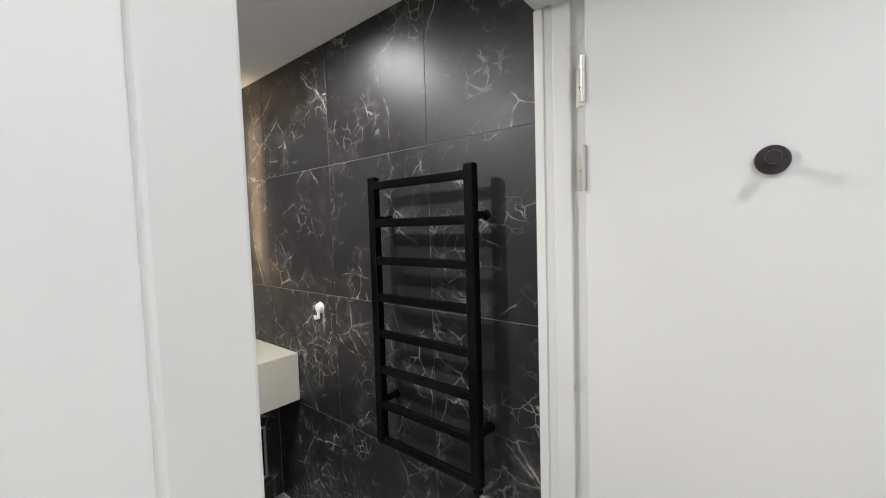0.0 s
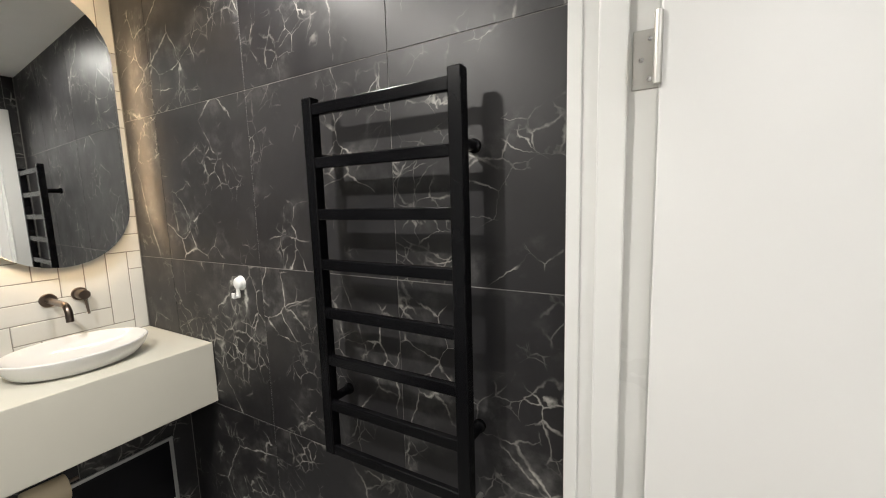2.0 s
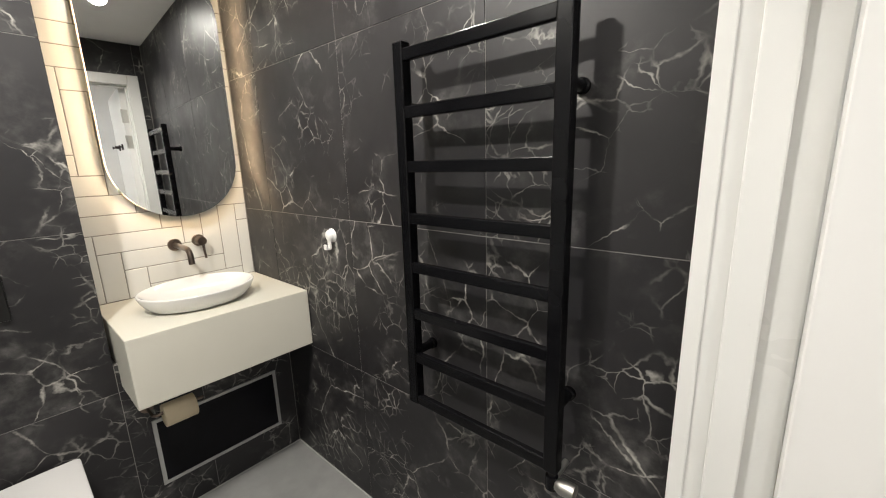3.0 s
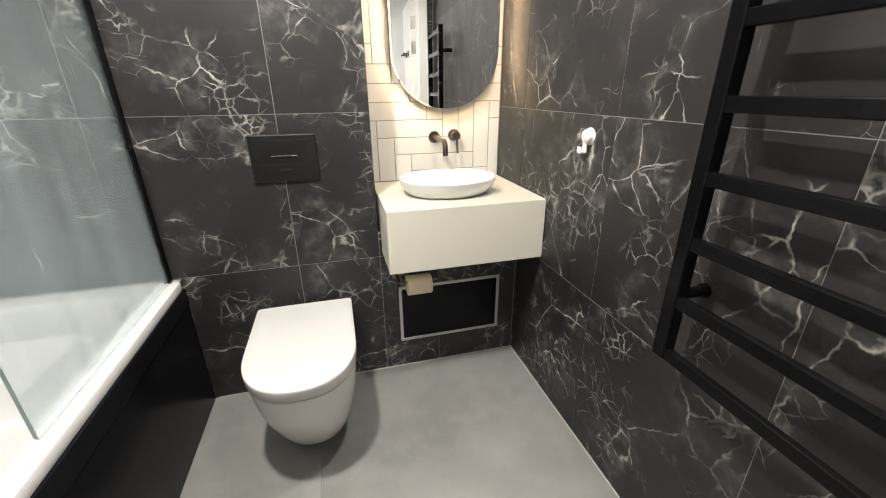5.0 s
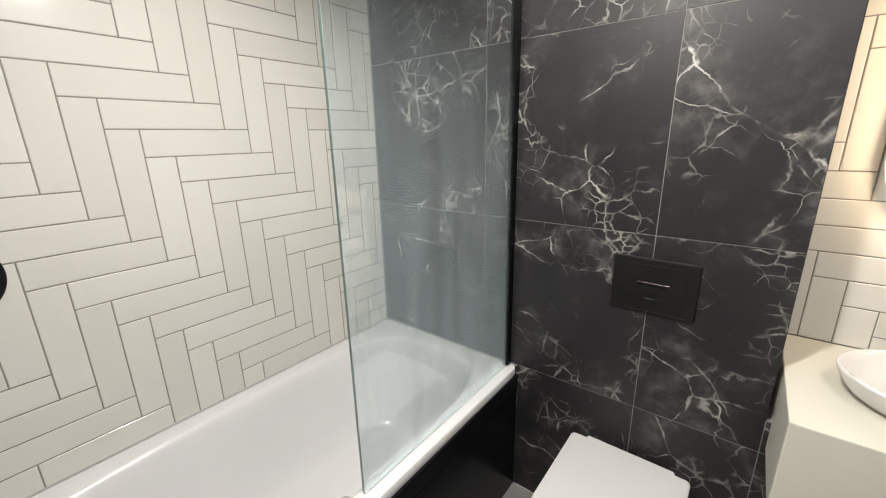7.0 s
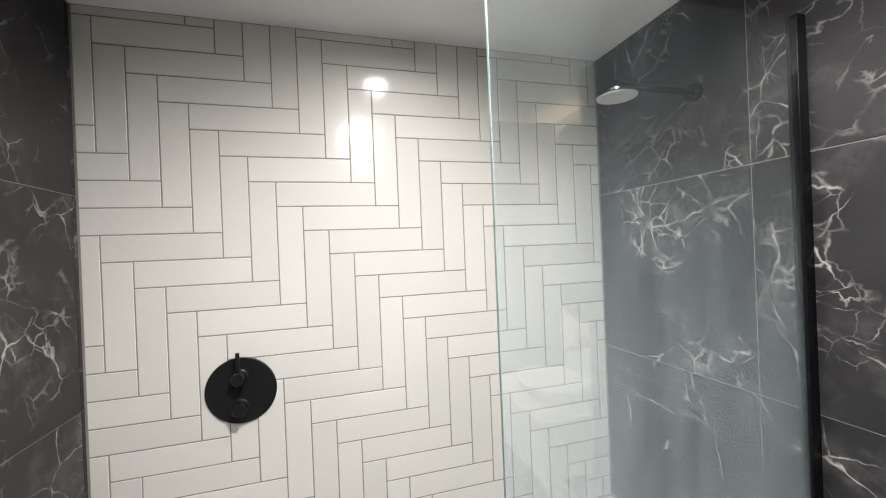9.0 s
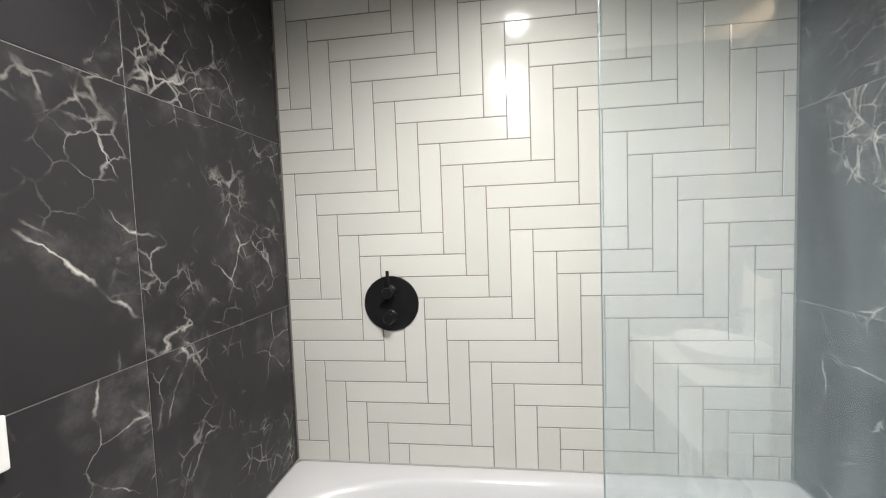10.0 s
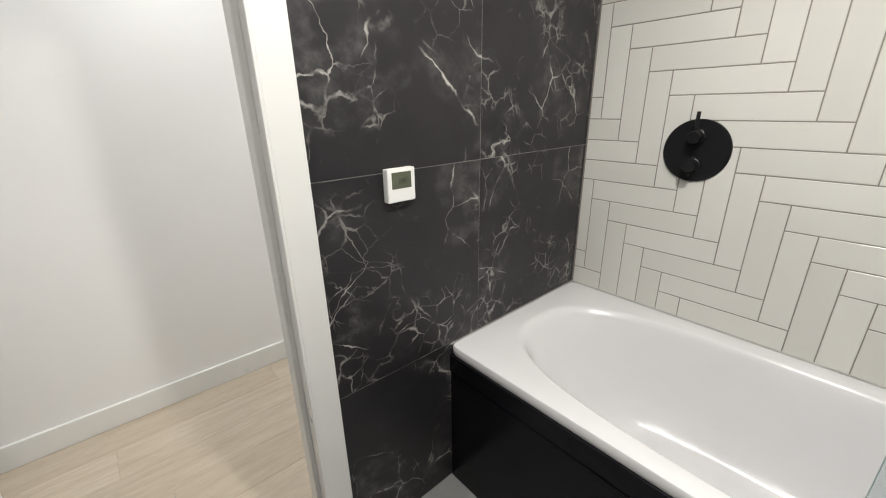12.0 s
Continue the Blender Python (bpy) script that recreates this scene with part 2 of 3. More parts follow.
def slab(bm, lo, hi, bevel=0.0, segments=2):
    """A box from corner lo to corner hi, its edges rounded by bevel."""
    made = bmesh.ops.create_cube(bm, size=1.0)["verts"]
    for v in made:
        v.co = Vector([lo[k] + (v.co[k] + 0.5) * (hi[k] - lo[k]) for k in range(3)])
    if bevel:
        edges = list({e for v in made for e in v.link_edges})
        bmesh.ops.bevel(bm, geom=edges, offset=bevel, segments=segments, profile=0.5, affect="EDGES")
    return bm


def box(lo, hi, bevel=0.0, segments=2):
    return slab(bmesh.new(), lo, hi, bevel, segments)


def loft(bm, rings, cap_first=True, cap_last=True, closed=True):
    rows = [[bm.verts.new(p) for p in ring] for ring in rings]
    n = len(rows[0])
    for a, b in zip(rows, rows[1:]):
        for k in range(n if closed else n - 1):
            bm.faces.new((a[k], a[(k + 1) % n], b[(k + 1) % n], b[k]))
    if cap_first:
        bm.faces.new(rows[0])
    if cap_last:
        bm.faces.new(rows[-1])
    return bm


def frame_axes(axis):
    axis = Vector(axis).normalized()
    side = axis.cross(Vector((0, 0, 1)) if abs(axis.z) < 0.9 else Vector((1, 0, 0))).normalized()
    return axis, side, axis.cross(side)


def turned(bm, start, axis, profile, segments=32):
    """A body turned round an axis: profile is (distance along the axis, radius)."""
    a, s, u = frame_axes(axis)
    start = Vector(start)
    rings = []
    for d, r in profile:
        rings.append([start + a * d + (s * math.cos(2 * math.pi * k / segments) + u * math.sin(2 * math.pi * k / segments)) * max(r, 0.0002)
                      for k in range(segments)])
    return loft(bm, rings)


def tube(bm, points, radius, segments=16):
    """A round bar along a smooth line of points."""
    pts = [Vector(p) for p in points]
    rings = []
    side = None
    for k, p in enumerate(pts):
        d = (pts[min(k + 1, len(pts) - 1)] - pts[max(k - 1, 0)]).normalized()
        if side is None:
            side = d.cross(Vector((0, 0, 1)) if abs(d.z) < 0.9 else Vector((1, 0, 0))).normalized()
        side = (side - d * side.dot(d)).normalized()
        up = d.cross(side)
        rings.append([p + (side * math.cos(2 * math.pi * j / segments) + up * math.sin(2 * math.pi * j / segments)) * radius for j in range(segments)])
    return loft(bm, rings)


def arc(centre, radius, a0, a1, u, v, steps=8):
    c, u, v = Vector(centre), Vector(u), Vector(v)
    return [c + (u * math.cos(a0 + (a1 - a0) * k / steps) + v * math.sin(a0 + (a1 - a0) * k / steps)) * radius for k in range(steps + 1)]


# ---- the shell of the bathroom ----
W, L = -2.168, -1.720                 # tiled wall over the bath, wall with the door
NICHE_X, NICHE_Y = -0.652, 0.280      # the recess behind the basin
G = 0.0015                            # joints lie this far behind the tile faces
JAMB_L, JAMB_R, FRAME_W = -0.920, -0.128, 0.07
DOOR_IN, DOOR_OUT, HEAD = -1.660, -1.800, 2.022
HALL_FACE = -1.785
HALL_FAR = -2.93

floor = structure("floor", box((-2.30, -1.80, -0.12), (0.12, 0.40, -G)), GROUT_FLOOR, "grey tiled bathroom floor with fine joints", "floor")
ceiling = structure("ceiling", box((-2.30, L - 0.0815, CEIL), (0.12, 0.40, CEIL + 0.1)), CEILING_PAINT, "plain white painted bathroom ceiling", "ceiling")

bm = bmesh.new()
slab(bm, (-2.30, G, 0), (NICHE_X - 0.008, 0.40, CEIL))
slab(bm, (NICHE_X - 0.008, G, 0), (-0.0, 0.262, 0.70))
wall_north = structure("wall_north", bm, GROUT_DARK, "wall of large black marble-look tiles behind the toilet", "wall")
niche_back = structure("wall_niche", box((NICHE_X - 0.008, NICHE_Y + G, 0.70), (0.0, 0.40, CEIL)), GROUT_WHITE, "recessed wall of white herringbone tiles behind the mirror", "wall")
wall_east = structure("wall_east", box((G, -1.80, 0), (0.12, 0.40, CEIL)), GROUT_DARK, "wall of large black marble-look tiles behind the towel radiator", "wall")
wall_west = structure("wall_west", box((-2.30, -1.80, 0), (W - G, 0.0, CEIL)), GROUT_WHITE, "bath wall of glossy white herringbone tiles", "wall")

bm = bmesh.new()
slab(bm, (W, -1.76, 0), (JAMB_L - FRAME_W + 0.01, L - G, CEIL))
slab(bm, (JAMB_R + FRAME_W - 0.01, -1.76, 0), (G, L - G, CEIL))
slab(bm, (JAMB_L - FRAME_W + 0.01, -1.76, HEAD + 0.06), (JAMB_R + FRAME_W - 0.01, L - G, CEIL))
wall_south = structure("wall_south", bm, GROUT_DARK, "wall of large black marble-look tiles round the doorway", "wall")

# ---- the hall outside the door ----
bm = bmesh.new()
slab(bm, (-3.2, HALL_FACE, 0), (JAMB_L - 0.02, -1.76, HALL_CEIL))
slab(bm, (JAMB_R + 0.02, HALL_FACE, 0), (1.3, -1.76, HALL_CEIL))
slab(bm, (JAMB_L - 0.02, HALL_FACE, HEAD + 0.02), (JAMB_R + 0.02, -1.76, HALL_CEIL))
structure("wall_hall_near", bm, PAINT, "plain white painted hall wall beside the doorway", "wall")
structure("wall_hall_far", box((-3.2, HALL_FAR - 0.1, 0), (1.3, HALL_FAR, HALL_CEIL)), PAINT, "plain white painted hall wall facing the doorway", "wall")
structure("wall_hall_west", box((-3.3, HALL_FAR - 0.1, 0), (-3.2, -1.76, HALL_CEIL)), PAINT, "plain white painted end wall of the hall", "wall")
structure("wall_hall_east", box((1.3, HALL_FAR - 0.1, 0), (1.4, -1.76, HALL_CEIL)), PAINT, "plain white painted end wall of the hall", "wall")
structure("ceiling_hall", box((-3.3, HALL_FAR - 0.1, HALL_CEIL), (1.4, -1.76, HALL_CEIL + 0.1)), CEILING_PAINT, "plain white painted hall ceiling", "ceiling")
hall_floor = structure("floor_hall", box((-3.3, HALL_FAR - 0.1, -0.12), (1.4, -1.80, -0.002)), GROUT_DARK, "pale oak plank floor of the hall", "floor")


def skirting(name, lo, hi):
    bm = box(lo, hi, 0.004)
    return structure(name, bm, GLOSS_WHITE, "white painted skirting board along the hall wall", "skirting board")


skirting("baseboard_far", (-3.2, HALL_FAR, 0.0), (1.3, HALL_FAR + 0.015, 0.112))
skirting("baseboard_near_west", (-3.2, HALL_FACE - 0.015, 0.0), (JAMB_L - FRAME_W - 0.002, HALL_FACE, 0.112))
skirting("baseboard_near_east", (JAMB_R + FRAME_W + 0.002, HALL_FACE - 0.015, 0.0), (1.3, HALL_FACE, 0.112))

SEALANT = plain("grey_silicone", (0.40, 0.40, 0.38), 0.5, vary=0.08, scale=14.0)


def sealant(name, a, b, r=0.0035):
    """A bead of silicone along a joint."""
    bm = tube(bmesh.new(), [a, b], r, 8)
    return structure(name, bm, SEALANT, "thin pale grey silicone bead along the joint", "sealant")


sealant("trim_floor_east", (-0.001, -1.70, 0.001), (-0.001, -0.001, 0.001))
sealant("trim_floor_north", (-1.405, -0.001, 0.001), (-0.001, -0.001, 0.001))
sealant("trim_bath_west", (W + 0.001, -1.718, 0.588), (W + 0.001, -0.002, 0.588), 0.004)
sealant("trim_bath_north", (W + 0.002, -0.001, 0.588), (-1.425, -0.001, 0.588), 0.003)
sealant("trim_bath_south", (W + 0.002, -1.719, 0.588), (-1.425, -1.719, 0.588), 0.003)

# ---- door frame, door and hooks ----
door_frame = thing("door_frame", "white gloss painted wooden door frame with stops", "door frame", kind="structure")
for name, lo, hi in (("jamb", (JAMB_L - FRAME_W, DOOR_OUT, 0), (JAMB_L, DOOR_IN, HEAD + FRAME_W)),
                     ("jamb", (JAMB_R, DOOR_OUT, 0), (JAMB_R + FRAME_W, DOOR_IN, HEAD + FRAME_W)),
                     ("head", (JAMB_L, DOOR_OUT + 0.002, HEAD), (JAMB_R, DOOR_IN - 0.002, HEAD + FRAME_W))):
    part(name, box(lo, hi, 0.004), GLOSS_WHITE, door_frame)
STOP = ((-1.755), (-1.710))
for lo, hi in (((JAMB_L - 0.001, STOP[0], 0), (JAMB_L + 0.013, STOP[1], HEAD)),
               ((JAMB_R - 0.013, STOP[0], 0), (JAMB_R + 0.001, STOP[1], HEAD)),
               ((JAMB_L + 0.013, STOP[0] + 0.001, HEAD - 0.013), (JAMB_R - 0.013, STOP[1] - 0.001, HEAD + 0.001))):
    part("door_stop", box(lo, hi, 0.003), GLOSS_WHITE, door_frame)

for x in (JAMB_L, JAMB_R):
    sign = 1 if x == JAMB_L else -1
    lo, hi = sorted((x - sign * 0.001, x + sign * 0.005))
    part("bead", box((lo, -1.683, 0), (hi, DOOR_IN + 0.0015, HEAD), 0.002), GLOSS_WHITE, door_frame)
DOOR_SWING = 91.0
HINGE = (JAMB_R - 0.004, -1.800)
door = thing("door_1", "white satin painted flush door standing open outwards", "door", (HINGE[0], HINGE[1], 0), kind="structure")
door.rotation_euler = (0, 0, radians(DOOR_SWING))
# closed, the leaf runs from the hinge towards -x; its bathroom face is at local y 0.044
part("leaf", box((-0.765, 0.0, 0.008), (0.0, 0.044, HEAD - 0.004), 0.0025), DOOR_WHITE, door)
for z in (0.25, 1.615, 1.81):
    bm = box((-0.002, 0.010, z - 0.05), (0.0015, 0.044, z + 0.05), 0.0008, 1)
    turned(bm, (0.003, 0.047, z - 0.05), (0, 0, 1), [(0, 0.0), (0, 0.006), (0.1, 0.006), (0.1, 0.0)], 12)
    hinge = part("hinge", bm, STEEL, door, "satin steel butt hinge", True)
    for dz in (-0.03, 0.0, 0.03):
        bm = turned(bmesh.new(), (-0.0015, 0.026, z + dz), (-1, 0, 0), [(0, 0), (0, 0.0035), (0.001, 0.003), (0.0012, 0.0)], 10)
        part("screw", bm, CHROME, hinge)


for z in (0.25, 1.615, 1.81):
    plate = part("hinge_plate", box((JAMB_R - 0.0022, -1.798, z - 0.045), (JAMB_R + 0.001, -1.760, z + 0.045), 0.001), STEEL, door_frame, "satin steel hinge plate")
    for dy, dz in ((0.0, -0.03), (0.012, 0.0), (0.0, 0.03)):
        part("screw", turned(bmesh.new(), (JAMB_R - 0.0021, -1.785 + dy, z + dz), (-1, 0, 0), [(0, 0), (0, 0.004), (0.0008, 0.0035), (0.001, 0.0)], 10), CHROME, plate)


def door_point(along, out, z):
    """A point by the door leaf: metres from the hinge edge, metres off its bathroom face, height."""
    a = radians(DOOR_SWING)
    x, y = -along, 0.044 + out
    return Vector((HINGE[0] + x * math.cos(a) - y * math.sin(a), HINGE[1] + x * math.sin(a) + y * math.cos(a), z))


for along in (0.320, 0.510):
    base = door_point(along, 0.0, 1.592)
    axis = (door_point(along, 1.0, 1.592) - base).normalized()
    hook = thing("coat_hook", "dark bronze round coat hook screwed to the white door", "coat hook", base, "hooks on the door")
    zero = Vector((0, 0, 0))
    part("plate", turned(bmesh.new(), zero, axis, [(0, 0), (0, 0.025), (0.008, 0.025), (0.010, 0.0235), (0.010, 0)], 40), HOOK_METAL, hook, "", True)
    part("peg", turned(bmesh.new(), axis * 0.009, axis, [(0, 0), (0, 0.0065), (0.038, 0.0065), (0.039, 0.0)], 24), HOOK_METAL, hook, "", True)
    part("knob", turned(bmesh.new(), axis * 0.046, axis, [(0, 0), (0, 0.0105), (0.001, 0.0115), (0.006, 0.0115), (0.008, 0.0100), (0.008, 0)], 28), HOOK_METAL, hook, "", True)

# ---- vanity corner ----
VAN_TOP, VAN_BOT, VAN_FRONT = 0.861, 0.612, -0.237
vanity = thing("vanity_unit", "thick cream wall-hung vanity slab filling the tiled recess", "vanity unit", (-0.322, -0.23, VAN_BOT))
bm = box((-0.640, VAN_FRONT, VAN_BOT), (-0.003, 0.278, VAN_TOP), 0.003)
bmesh.ops.translate(bm, verts=bm.verts, vec=-Vector(vanity.location))
part("slab_body", bm, VANITY, vanity)


def ellipse(cx, cy, z, a, b, n=64, p=2.0):
    pts = []
    for k in range(n):
        t = 2 * math.pi * k / n
        c, s = math.cos(t), math.sin(t)
        pts.append(Vector((cx + a * math.copysign(abs(c) ** (2 / p), c), cy + b * math.copysign(abs(s) ** (2 / p), s), z)))
    return pts


BX, BY, BZ = -0.345, -0.008, VAN_TOP
basin = thing("wash_basin", "oval white ceramic countertop wash basin on the vanity", "wash basin", (BX, BY, BZ))
prof = [(0.150, 0.110, 0.0), (0.160, 0.121, 0.001), (0.170, 0.131, 0.006), (0.182, 0.143, 0.018), (0.194, 0.155, 0.034), (0.202, 0.163, 0.050), (0.206, 0.167, 0.060),
        (0.2075, 0.1685, 0.065), (0.206, 0.167, 0.0685), (0.202, 0.163, 0.0695), (0.195, 0.156, 0.066), (0.180, 0.141, 0.052), (0.150, 0.112, 0.032), (0.095, 0.070, 0.019), (0.03, 0.024, 0.014)]
part("bowl", loft(bmesh.new(), [ellipse(0, 0, z, a, b) for a, b, z in prof]), CERAMIC, basin, "", True)
part("waste", turned(bmesh.new(), (0, 0, 0.0135), (0, 0, 1), [(0, 0), (0, 0.026), (0.004, 0.026), (0.007, 0.018), (0.008, 0)], 28), CERAMIC, basin, "white ceramic waste plug", True)

tap = thing("wall_tap", "brushed bronze wall-mounted basin tap with side lever", "tap", (-0.331, NICHE_Y, 1.060))
zero = Vector((0, 0, 0))
part("spout_plate", turned(bmesh.new(), zero, (0, -1, 0), [(0, 0), (0, 0.027), (0.006, 0.027), (0.008, 0.025), (0.008, 0)], 36), BRONZE, tap, "", True)
line = [Vector((0, -0.006, 0)), Vector((0, -0.06, 0)), Vector((0, -0.13, 0))] + arc((0, -0.165, -0.035), 0.035, math.pi / 2, 0, (0, -1, 0), (0, 0, 1), 8) + [Vector((0, -0.2, -0.06))]
part("spout", tube(bmesh.new(), line, 0.0115, 20), BRONZE, tap, "", True)
lx = 0.096
part("lever_plate", turned(bmesh.new(), (lx, 0, 0.006), (0, -1, 0), [(0, 0), (0, 0.027), (0.006, 0.027), (0.008, 0.025), (0.008, 0)], 36), BRONZE, tap, "", True)
knob = part("lever_hub", turned(bmesh.new(), (lx, -0.007, 0.006), (0, -1, 0), [(0, 0), (0, 0.020), (0.045, 0.020), (0.048, 0.018), (0.048, 0)], 32), BRONZE, tap, "", True)
part("lever_pin", tube(bmesh.new(), [(lx, -0.044, 0.004), (lx + 0.004, -0.046, -0.03), (lx + 0.008, -0.048, -0.075)], 0.0045, 14), BRONZE, knob, "", True)

# backlit mirror: a pill-shaped pane in front of a smaller box
MX, MZ0, MZ1, MR, MY = -0.287, 1.187, 2.246, 0.236, 0.212


def pill(inset, y, steps=24):
    r = MR - inset
    low, high = MZ0 + MR, MZ1 - MR
    pts = [Vector((r * math.cos(a), y, low + r * math.sin(a))) for a in [math.pi + math.pi * k / steps for k in range(steps + 1)]]
    pts += [Vector((r * math.cos(a), y, high + r * math.sin(a))) for a in [math.pi * k / steps for k in range(steps + 1)]]
    return pts


mirror = thing("wall_mirror", "tall pill-shaped backlit mirror hung in the tiled recess", "mirror", (MX, MY, 0))
mirror.rotation_euler = (0, 0, radians(-1.95))
part("mirror_pane", loft(bmesh.new(), [pill(0.0006, 0.0), pill(0.0, 0.0006), pill(0.0, 0.005)]), MIRROR, mirror)
part("back_box", box((-0.205, 0.0055, 1.300), (0.205, NICHE_Y - MY - 0.0075, 2.12), 0.002), MIRROR_BACK, mirror, "bronze-coloured mounting box")
# unseen flange, added to hold the strip's light off the tiles behind
part("light_channel", loft(bmesh.new(), [pill(0.0055, 0.016), pill(0.0055, 0.0275), pill(0.0002, 0.0275), pill(0.0002, 0.0285), pill(0.012, 0.0285), pill(0.012, 0.016)], False, False), MIRROR_BACK, mirror)
part("led_strip", loft(bmesh.new(), [pill(0.0045, 0.0185), pill(0.0045, 0.0265)], False, False), LED, mirror, "warm white light strip behind the edge")

# ---- under the vanity ----
hatch = thing("access_panel", "black access panel with a satin aluminium frame in the wall", "access panel", (-0.333, 0, 0.145))
HX0, HX1, HZ0, HZ1 = -0.580, -0.086, 0.145, 0.435
part("panel", box((HX0 + 0.333 + 0.012, -0.004, 0.012), (HX1 + 0.333 - 0.012, 0.0, HZ1 - HZ0 - 0.012), 0.001), BLACK_PANEL, hatch, "glossy black panel")
for lo, hi in (((HX0, -0.007, HZ0), (HX1, 0.0, HZ0 + 0.014)), ((HX0, -0.007, HZ1 - 0.014), (HX1, 0.0, HZ1)),
               ((HX0, -0.0065, HZ0 + 0.014), (HX0 + 0.014, 0.0, HZ1 - 0.014)), ((HX1 - 0.014, -0.0065, HZ0 + 0.014), (HX1, 0.0, HZ1 - 0.014))):
    bm = box(lo, hi, 0.001, 1)
    bmesh.ops.translate(bm, verts=bm.verts, vec=-Vector(hatch.location))
    part("frame_bar", bm, ALU, hatch, "satin aluminium frame bar")

holder = thing("toilet_roll_holder", "dark bronze toilet roll holder below the vanity", "toilet roll holder", (-0.585, 0, 0.500))
part("plate", turned(bmesh.new(), zero, (0, -1, 0), [(0, 0), (0, 0.022), (0.007, 0.022), (0.007, 0)], 28), BRONZE, holder, "", True)
part("arm", tube(bmesh.new(), [(0, -0.005, 0), (0, -0.07, 0)] + arc((0.012, -0.085, 0), 0.012, math.pi, 1.5 * math.pi, (1, 0, 0), (0, 1, 0), 6) + [(0.06, -0.097, 0), (0.165, -0.097, 0)], 0.006, 14), BRONZE, holder, "", True)
roll = thing("toilet_roll", "part-used cream toilet paper roll on its holder", "toilet roll", (-0.555, -0.097, 0.487))
bm = turned(bmesh.new(), zero, (1, 0, 0), [(0, 0.019), (0, 0.042), (0.002, 0.0435), (0.103, 0.0435), (0.105, 0.042), (0.105, 0.019)], 40)
part("paper", bm, PAPER, roll, "", True)
part("core", turned(bmesh.new(), (0.001, 0, 0), (1, 0, 0), [(0, 0.015), (0, 0.0188), (0.103, 0.0188), (0.103, 0.015)], 28), CARD, roll, "brown cardboard core", True)

# ---- toilet ----
TX = -0.978
toilet = thing("toilet", "white ceramic wall-hung toilet with its lid closed", "toilet", (TX, 0, 0.0))


def dee(half, back, front, z, corner=0.03, n_arc=28, n_side=6, ratio=1.18):
    """A D outline: straight at the back, round at the front."""
    b = half * ratio
    pts = []
    ys = front + b
    for k in range(n_arc + 1):
        t = math.pi * k / n_arc
        c, s = math.cos(t), math.sin(t)
        pts.append(Vector((half * math.copysign(abs(c) ** 0.86, c), ys - b * abs(s) ** 0.93, z)))
    for k in range(1, n_side):
        pts.append(Vector((-half, ys + (back - corner - ys) * k / n_side, z)))
    pts += arc((-half + corner, back - corner, z), corner, math.pi, math.pi / 2, (1, 0, 0), (0, 1, 0), 5)
    pts += arc((half - corner, back - corner, z), corner, math.pi / 2, 0, (1, 0, 0), (0, 1, 0), 5)
    for k in range(1, n_side):
        pts.append(Vector((half, back - corner + (ys - back + corner) * k / n_side, z)))
    return pts


bowl = [(0.108, -0.385, 0.030), (0.122, -0.408, 0.035), (0.136, -0.438, 0.075), (0.151, -0.480, 0.14), (0.164, -0.523, 0.215), (0.173, -0.555, 0.29), (0.179, -0.573, 0.355), (0.1815, -0.580, 0.386), (0.1815, -0.580, 0.3905), (0.177, -0.574, 0.3925)]
part("bowl", loft(bmesh.new(), [dee(h, -0.001, f, z) for h, f, z in bowl]), CERAMIC, toilet, "", True)
part("seat", loft(bmesh.new(), [dee(h, -0.060, f, z, 0.012) for h, f, z in ((0.174, -0.572, 0.3930), (0.179, -0.578, 0.394), (0.179, -0.578, 0.397), (0.175, -0.574, 0.3985))]), SEAT, toilet, "", True)
part("lid", loft(bmesh.new(), [dee(h, -0.058, f, z, 0.012) for h, f, z in ((0.180, -0.580, 0.3990), (0.1838, -0.586, 0.4005), (0.1855, -0.590, 0.415), (0.1862, -0.5915, 0.436), (0.1858, -0.591, 0.4405), (0.1845, -0.589, 0.4430), (0.1822, -0.586, 0.4440), (0.150, -0.54, 0.4446), (0.08, -0.44, 0.4450))]), SEAT, toilet, "", True)
part("hinge_bar", box((-0.14, -0.05, 0.397), (0.14, -0.022, 0.428), 0.006), SEAT, toilet)

flush = thing("flush_plate", "black plastic dual flush plate on the marble wall", "flush plate", (-0.976, 0, 0.948))
part("plate", box((-0.119, -0.011, 0.0), (0.119, 0.0, 0.172), 0.004), BLACK_PLASTIC, flush)
part("large_button", box((-0.085, -0.0119, 0.066), (0.085, -0.0105, 0.152), 0.0006), BLACK_PLASTIC, flush)
part("small_button", box((-0.085, -0.0118, 0.022), (0.085, -0.0105, 0.0645), 0.0006), BLACK_PLASTIC, flush)
part("finger_edge", tube(bmesh.new(), [(-0.045, -0.0125, 0.094), (0.045, -0.0125, 0.094)], 0.0042, 10), HOOK_METAL, flush, "", True)
part("finger_edge", tube(bmesh.new(), [(-0.02, -0.012, 0.044), (0.02, -0.012, 0.044)], 0.0022, 10), BLACK_MATT, flush, "", True)

# ---- bath, screen and shower ----
BATH_X, RIM, LIP = -1.420, 0.587, 0.034
bath = thing("bathtub", "white acrylic built-in bathtub with a broad rim", "bathtub", ((W + BATH_X) / 2, L / 2, 0))
bcx, bcy = bath.location.x, bath.location.y
HX, HY = (BATH_X - W) / 2 - 0.001, -L / 2 - 0.001
NB = 96


